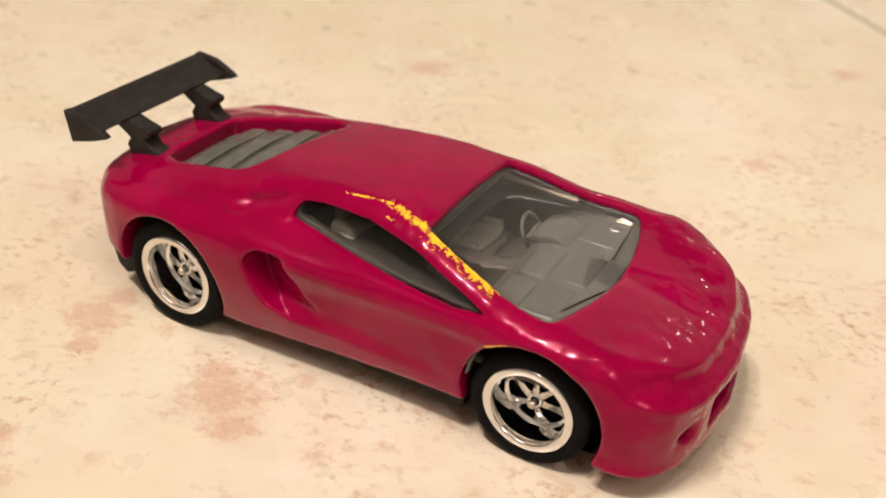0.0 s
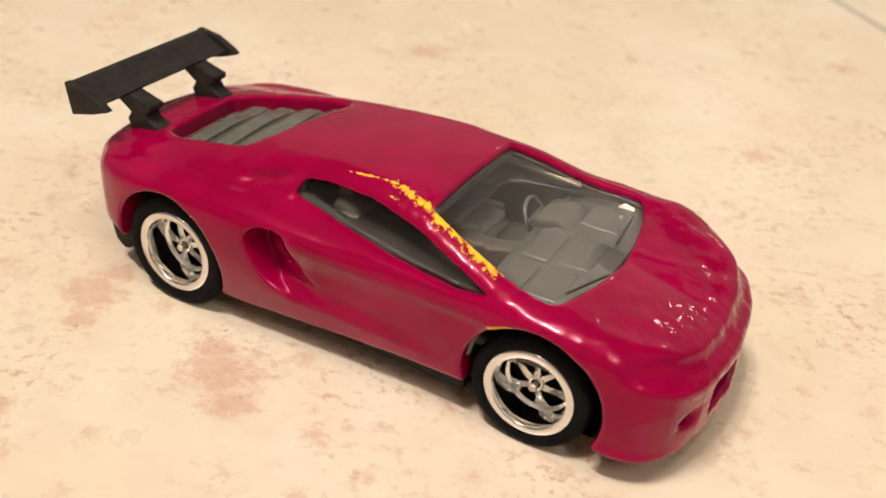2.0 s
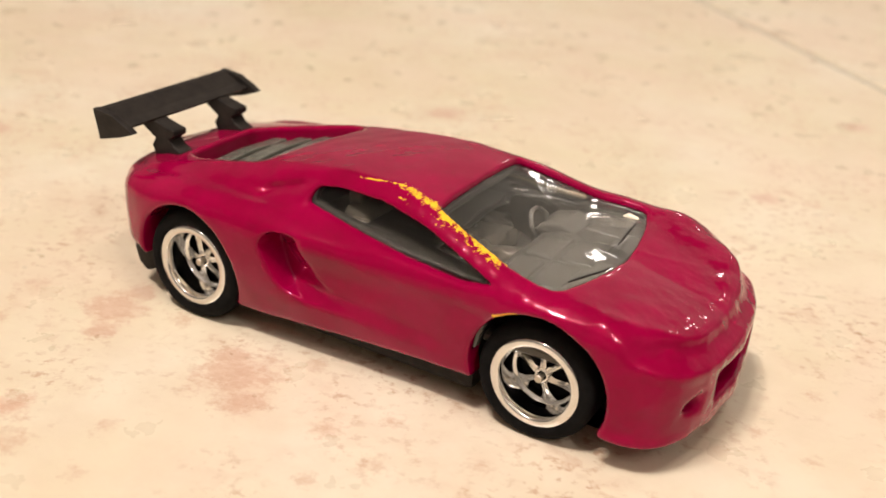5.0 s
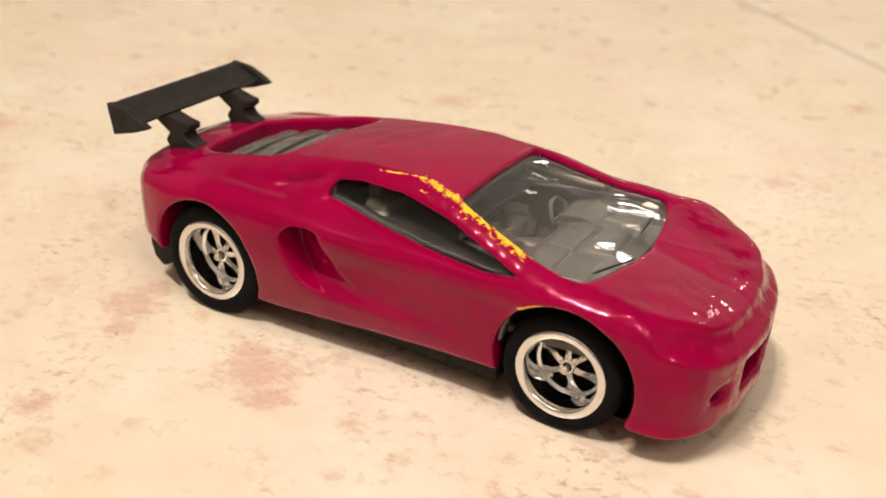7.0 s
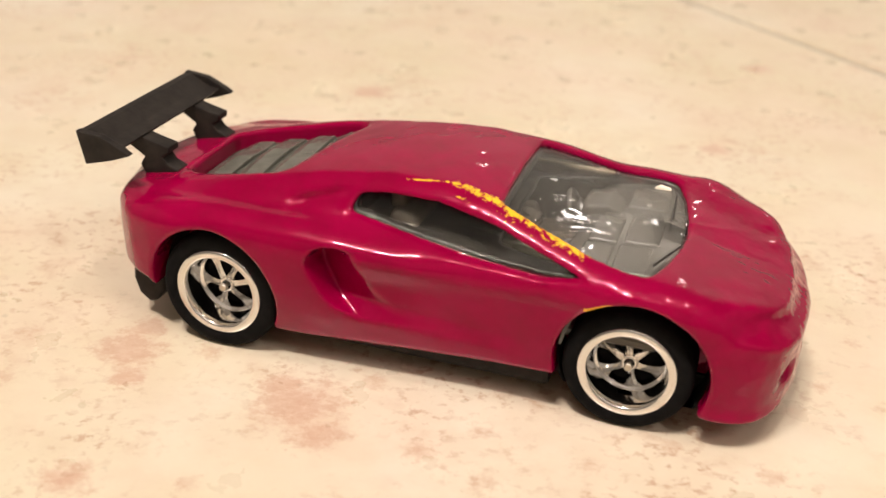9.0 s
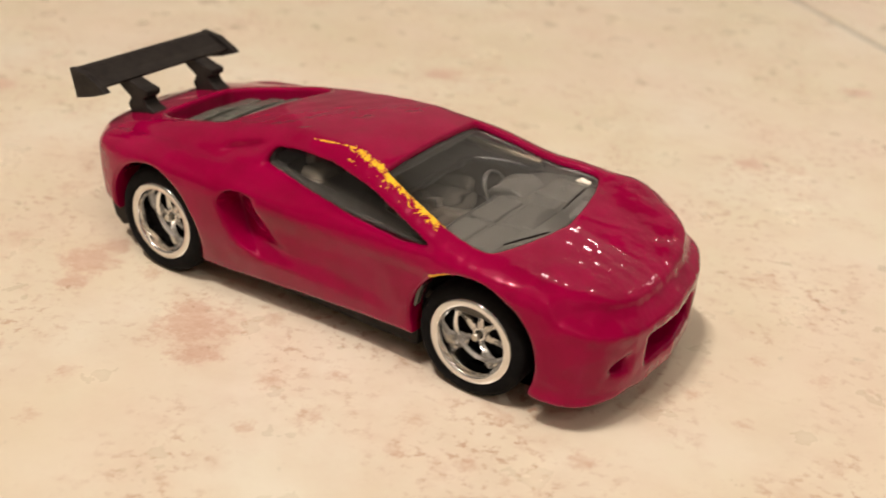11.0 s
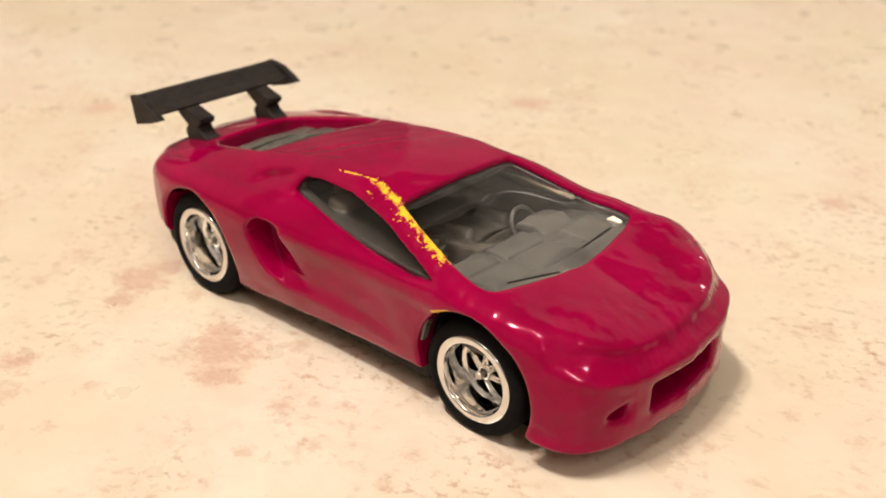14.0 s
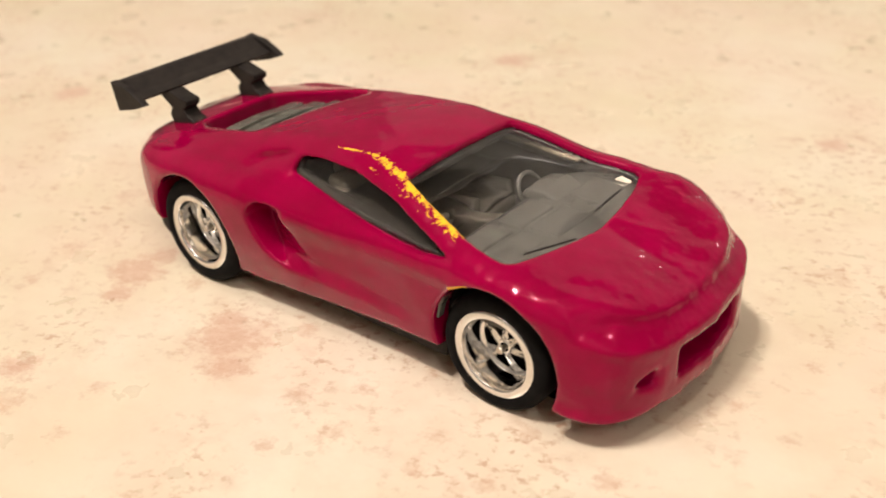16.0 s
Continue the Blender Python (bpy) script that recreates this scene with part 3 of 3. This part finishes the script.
# louvred cover over the engine
cover = part("engine_cover", prism([(-13.6, 18.2), (-30.4, 14.2), (-30.4, 13.2), (-13.6, 17.0)], -8.2, 8.2, 0.2, 1), SLAT, car, "grey translucent plastic engine cover")
for i in range(4):
    x0, z0 = -13.8 - 4.0 * i, 18.6 - 0.98 * i
    bm = prism([(x0, z0), (x0 - 2.2, z0 - 0.35), (x0 - 4.2, z0 - 1.5), (x0 - 4.2, z0 - 2.2), (x0, z0 - 1.9)], -8.1 + 0.2 * i, 8.1 - 0.2 * i, 0.2, 2)
    bmesh.ops.subdivide_edges(bm, edges=[e for e in bm.edges if abs(e.verts[0].co.y - e.verts[1].co.y) > 5], cuts=14)
    for v in bm.verts:
        v.co.z += 0.14 * math.cos(v.co.y * 0.38) + 0.04 * math.sin(v.co.y * 1.1 + 2 * i)
        v.co.x += 0.12 * math.sin(v.co.y * 0.5 + 1.7 * i)
    part("louvre", bm, SLAT, cover)

# moulded cabin lining behind the glass
def liner_shape(x, y, z):
    shell = np.abs(hull(x, y, z) + 1.6) - 0.42
    shell = np.maximum(shell, np.maximum(15.0 - z, np.maximum(-10.2 - x, x - 24.6)))
    cut = np.minimum(windscreen_cut(x, y, z), np.maximum(side_cut(x, y, z), 7.0 - np.abs(y)))
    return np.maximum(shell, -0.1 - cut)


v, q = skin(liner_shape, (-12, -16, 14), (27, 16, 22), 0.25)
link_mesh("window_insert", v, q, SMOKE, car, "dark smoked plastic window surround")
lining = part("interior", box(36, 24.6, 1.2, 0.3, 1, (6.5, 0.7, 8.6)), CABIN, car, "grey moulded plastic interior")
part("dashboard", prism([(24.6, 15.2), (22, 15.55), (16, 15.2), (13.6, 14.3), (12.9, 12.0), (13.7, 11.8), (14.3, 13.6), (16, 14.85), (24.6, 14.9)], -12.0, 12.6, 0.15, 2), SEAT, lining, "grey moulded plastic dashboard", True)
part("instrument_hood", prism([(18.0, 15.2), (16.0, 16.1), (13.4, 15.7), (12.8, 14.4), (15.0, 14.4)], 3.2, 8.8, 0.5, 3), SEAT, lining, smooth=True)
for dx, dy, sx, sy in ((16.6, -8.0, 3.2, 5.6), (20.4, -7.6, 3.6, 6.4), (16.8, -1.2, 3.2, 6.4), (20.8, -0.4, 3.8, 6.6), (20.2, 8.0, 4.6, 5.6)):
    part("dash_panel", box(sx, sy, 1.0, 0.42, 4, (dx, dy, 15.12)), SEAT, lining, smooth=True)
part("door_card", prism([(14, 9), (14, 13.4), (-1, 14.0), (-1, 9)], -11.9, -11.2, 0.3, 2), CABIN, lining, smooth=True)
# far lining, drawn up past the window to block the bright floor beyond
bm = prism([(18.5, 9), (18.5, 16.0), (13, 16.9), (6, 18.2), (-9, 18.8), (-9, 9)], 12.7, 13.3, 0.2, 2)
for v in bm.verts:
    v.co.y -= 0.45 * max(v.co.z - 15.2, 0) + (0.8 if v.co.z < 13 else 0.0)
part("door_card", bm, CABIN, lining, "brown-grey door lining raised to close the far window", True)
part("door_ledge", prism([(4.5, 16.95), (15.5, 16.5), (15.5, 16.85), (4.5, 17.45)], 10.9, 11.6, 0.12, 2), LEDGE, lining, "tan plastic door ledge", True)
# added cream piece for the pale spot at the far windscreen corner
part("corner_patch", prism([(20.0, 15.3), (22.2, 15.3), (22.0, 15.7), (20.8, 15.95)], 11.4, 12.1, 0.15, 2), CREAM, lining, "small pale cream piece at the far windscreen corner", True)
part("rear_bulkhead", box(1.2, 18.5, 9.4, 0.4, 2, (-8.6, 0.3, 13.2)), SMOKE, lining, "dark smoked rear cabin wall")
for sy in (-5.6, 6.0):
    seat = part("seat", prism([(8.2, 9), (8.4, 10.8), (7.2, 11.6), (1.0, 11.0), (-2.0, 17.0), (-4.4, 17.6), (-5.0, 16.4), (-4.0, 9)], sy - 3.6, sy + 3.6, 0.9, 3), OLIVE, lining, smooth=True)
    for sd in (-3.3, 3.3):
        part("bolster", prism([(7.6, 10.6), (7.2, 12.4), (0.6, 12.2), (-1.6, 16.2), (-3.6, 16.4), (-2.6, 11.0)], sy + sd - 0.7, sy + sd + 0.7, 0.5, 2), OLIVE, seat, smooth=True)
    part("headrest", box(1.7, 4.4, 1.9, 0.45, 3, (-4.3, sy, 17.9)), OLIVE, seat, smooth=True)
part("centre_console", prism([(14, 9), (14, 13.4), (9, 12.4), (4, 12.6), (-3, 13.0), (-3, 9)], -1.1, 1.5, 0.4, 2), CABIN, lining, smooth=True)
bm = bmesh.new()
rings = []
for i in range(28):
    u = 2 * math.pi * i / 28
    rings.append([bm.verts.new(((0.32 * math.cos(w)) * 0.9, (2.0 + 0.34 * math.sin(w)) * math.cos(u), (2.0 + 0.34 * math.sin(w)) * math.sin(u))) for w in (0, 1.05, 2.1, 3.14, 4.2, 5.24)])
for i in range(28):
    for k in range(6):
        bm.faces.new((rings[i][k], rings[i][(k + 1) % 6], rings[(i + 1) % 28][(k + 1) % 6], rings[(i + 1) % 28][k]))
bmesh.ops.rotate(bm, verts=bm.verts, matrix=Matrix.Rotation(radians(-25), 3, "Y"))
bmesh.ops.translate(bm, vec=(12.0, 6.5, 13.9), verts=bm.verts)
steering = part("steering_wheel", bm, SEAT, lining, smooth=True)
part("steering_spoke", box(0.5, 3.8, 0.7, 0.15, 1, (12.3, 6.5, 13.9)), SEAT, steering)
part("steering_column", prism([(12.0, 13.5), (12.0, 14.3), (15.0, 14.0), (15.0, 12.6)], 6.0, 7.0, 0.2, 1), SEAT, steering)

# black base plate under the body
part("base_plate", prism([(-33, 5.6), (-31, 2.6), (-14.6, 1.0), (14.2, 1.2), (30, 2.2), (36, 3.2), (36, 4.4), (14.5, 5.0), (-14.5, 5.0)], -8.2, 9.6, 0.4, 2), BLACK, car, "black plastic chassis base")
part("side_skirt", box(28.6, 24.6, 3.4, 0.7, 2, (-0.2, 0.7, 3.2)), BLACK, car, "black plastic chassis side")
part("front_splitter", box(8, 18, 0.8, 0.3, 2, (31, 0.7, 2.6)), BLACK, car, "black plastic chassis lip")
part("rear_diffuser", prism([(-34.2, 6.8), (-34.4, 4.6), (-33.8, 2.7), (-32.5, 1.7), (-31.5, 2.1), (-30.6, 3.6), (-30.0, 6.8)], -12.2, 13.6, 0.5, 3), BLACK, car, "black plastic rear bumper base")


part("arch_edge_strip", prism([(15.0, 8.6), (15.3, 8.6), (15.7, 10.4), (16.1, 11.4), (15.8, 11.5), (15.3, 10.5)], -14.3, -13.4, 0.08, 2), SEAT, car, "grey plastic edge inside the wheel arch")


# wheels
def wheel(cx, cy, cz, r, width, turned):
    """A wheel whose dished face looks along -y (or +y on the far side)."""
    hub = new("wheel")
    hub.parent = car
    hub.location = (cx * MM, cy * MM, cz * MM)
    hub.rotation_euler = (0, turned, 0 if cy < 0 else math.pi)
    rr = 4.95
    part("tyre", lathe([(rr - 0.1, 0.15), (rr + 0.15, -0.05), (rr + 0.5, -0.12), (r - 0.75, -0.05), (r - 0.3, 0.15), (r - 0.06, 0.6), (r, 1.2),
                        (r, width - 0.8), (r - 0.5, width), (rr, width)], 96), RUBBER, hub, "black rubber tyre", True)
    rim = part("rim", lathe([(rr, 0.05), (rr - 0.08, -0.1), (rr - 0.80, -0.1), (rr - 0.90, 0.05), (rr - 1.0, 0.9), (rr - 1.1, 2.7), (rr - 1.2, 2.95), (rr - 1.45, 3.0), (rr - 1.55, 3.15),
                             (rr - 1.6, 4.2), (rr - 0.1, 4.2)], 96), CHROME, hub, "polished chrome deep-dish rim", True)
    for poly in rim.data.polygons:
        poly.use_smooth = True
    for k in range(6):
        ang = 2 * math.pi * k / 6
        bm = bmesh.new()
        rows = []
        for rad, wide, depth in ((0.6, 0.46, 2.05), (1.3, 0.34, 2.25), (2.4, 0.42, 2.75), (3.1, 0.72, 3.0), (3.4, 1.1, 3.15)):
            rows.append([bm.verts.new(co) for co in ((rad, depth + 0.5, -wide), (rad, depth + 0.12, -wide), (rad, depth - 0.2, -wide * 0.4), (rad, depth + 0.05, 0),
                                                     (rad, depth - 0.2, wide * 0.4), (rad, depth + 0.12, wide), (rad, depth + 0.5, wide))])
        for p, q in zip(rows, rows[1:]):
            for i in range(7):
                bm.faces.new((p[i], p[(i + 1) % 7], q[(i + 1) % 7], q[i]))
        bm.faces.new(rows[0])
        bm.faces.new(rows[-1][::-1])
        bmesh.ops.rotate(bm, verts=bm.verts, matrix=Matrix.Rotation(ang, 3, "Y"))
        part("spoke", bm, CHROME, rim)
    part("hub_cap", lathe([(0.44, 2.9), (0.46, 1.95), (0.58, 1.75), (0.74, 1.8), (0.88, 2.1), (0.95, 2.9)], 40), CHROME, rim, smooth=True)
    # solid black disc in place of the shade inside the hub
    part("hub_shade_disc", lathe([(0, 2.2), (0.45, 2.2), (0.45, 2.9), (0, 2.9)], 24, False), RUBBER, rim, "black disc for the shade in the hub hole")
    part("axle_end", lathe([(0, 0.95), (0.36, 0.95), (0.43, 1.05), (0.43, 1.4), (0.3, 1.6), (0.3, 2.8), (0, 2.8)], 28, False), STEEL, rim, "dull tan steel axle end")
    part("wheel_back", lathe([(0, 4.1), (rr - 1.4, 4.1), (rr - 1.4, 4.4), (0, 4.4)], 40, False), RUBBER, rim, "black plastic wheel back")
    return hub


wheel(22.0, -13.9, 6.6, 6.6, 5.5, 0.35)
wheel(-22.0, -15.1, 6.8, 6.8, 6.0, 0.9)
wheel(22.0, 15.3, 6.6, 6.6, 5.5, 0.2)
wheel(-22.0, 16.5, 6.8, 6.8, 6.0, 0.5)
for cx, cz, r in ((22.3, 7.0, 7.6), (-22.5, 7.0, 7.25)):
    for sy in (-1, 1):
        bm = lathe([(r, 6.0), (r + 0.35, 6.0), (r + 0.35, 12.6), (r, 12.6), (r, 7.2), (0.4, 7.2), (0.4, 6.4), (r, 6.4)][:4] + [(r, 7.0), (0.2, 7.0), (0.2, 6.0)], 64)
        low = [v for v in bm.verts if v.co.z < -4.2]
        for v in low:
            v.co.z = -4.2
        bmesh.ops.translate(bm, vec=(cx, 0.7 if sy > 0 else -0.7, cz), verts=bm.verts)
        if sy < 0:
            bmesh.ops.scale(bm, vec=(1, -1, 1), verts=bm.verts)
        part("wheel_arch_liner", bm, RUBBER, car, "black wheel arch lining", True)

# rear wing
wing = part("rear_wing", prism([(-39.8, 21.4), (-39.3, 20.4), (-36.8, 19.7), (-35.3, 19.5), (-35.0, 19.9), (-36.8, 20.3), (-38.9, 21.4)], -12.1, 11.7, 0.12, 2), BLACK, car, "black plastic rear wing on two struts")
for sy in (-12.3, 10.8):
    part("end_plate", prism([(-39.9, 21.5), (-39.0, 17.7), (-35.8, 18.6), (-33.5, 19.5), (-34.4, 20.1), (-36.9, 21.2)], sy, sy + 1.0, 0.15, 2), BLACK, wing)
for sy in (-5.9, 5.7):
    part("strut", prism([(-38.2, 20.3), (-35.2, 19.7), (-33.4, 19.2), (-31.9, 18.9), (-31.9, 18.2), (-32.7, 17.6), (-32.2, 16.9), (-30.9, 16.3), (-30.2, 14.9), (-30.6, 14.0), (-34.6, 14.4), (-35.6, 16.4), (-35.0, 17.4), (-36.9, 18.6)], sy - 1.15, sy + 1.15, 0.2, 2), BLACK, wing)

# black strips standing for the dark gap at the foot of the windscreen
for p, q in (((22.7, -9.9, 16.75), (24.8, -3.8, 16.45)), ((23.3, 2.2, 16.55), (23.0, 8.2, 16.8))):
    p, q = Vector(p), Vector(q)
    bm = box((q - p).length, 0.46, 0.2, 0.06, 1)
    for v in bm.verts:
        v.co.y *= 0.35 + 0.65 * (0.5 - abs(v.co.x / (q - p).length + 0.2))
    bmesh.ops.rotate(bm, verts=bm.verts, matrix=(q - p).to_track_quat("X", "Z").to_matrix())
    bmesh.ops.translate(bm, vec=(p + q) / 2, verts=bm.verts)
    part("gap_strip", bm, BLACK, car, "thin black strip for the dark gap below the windscreen")
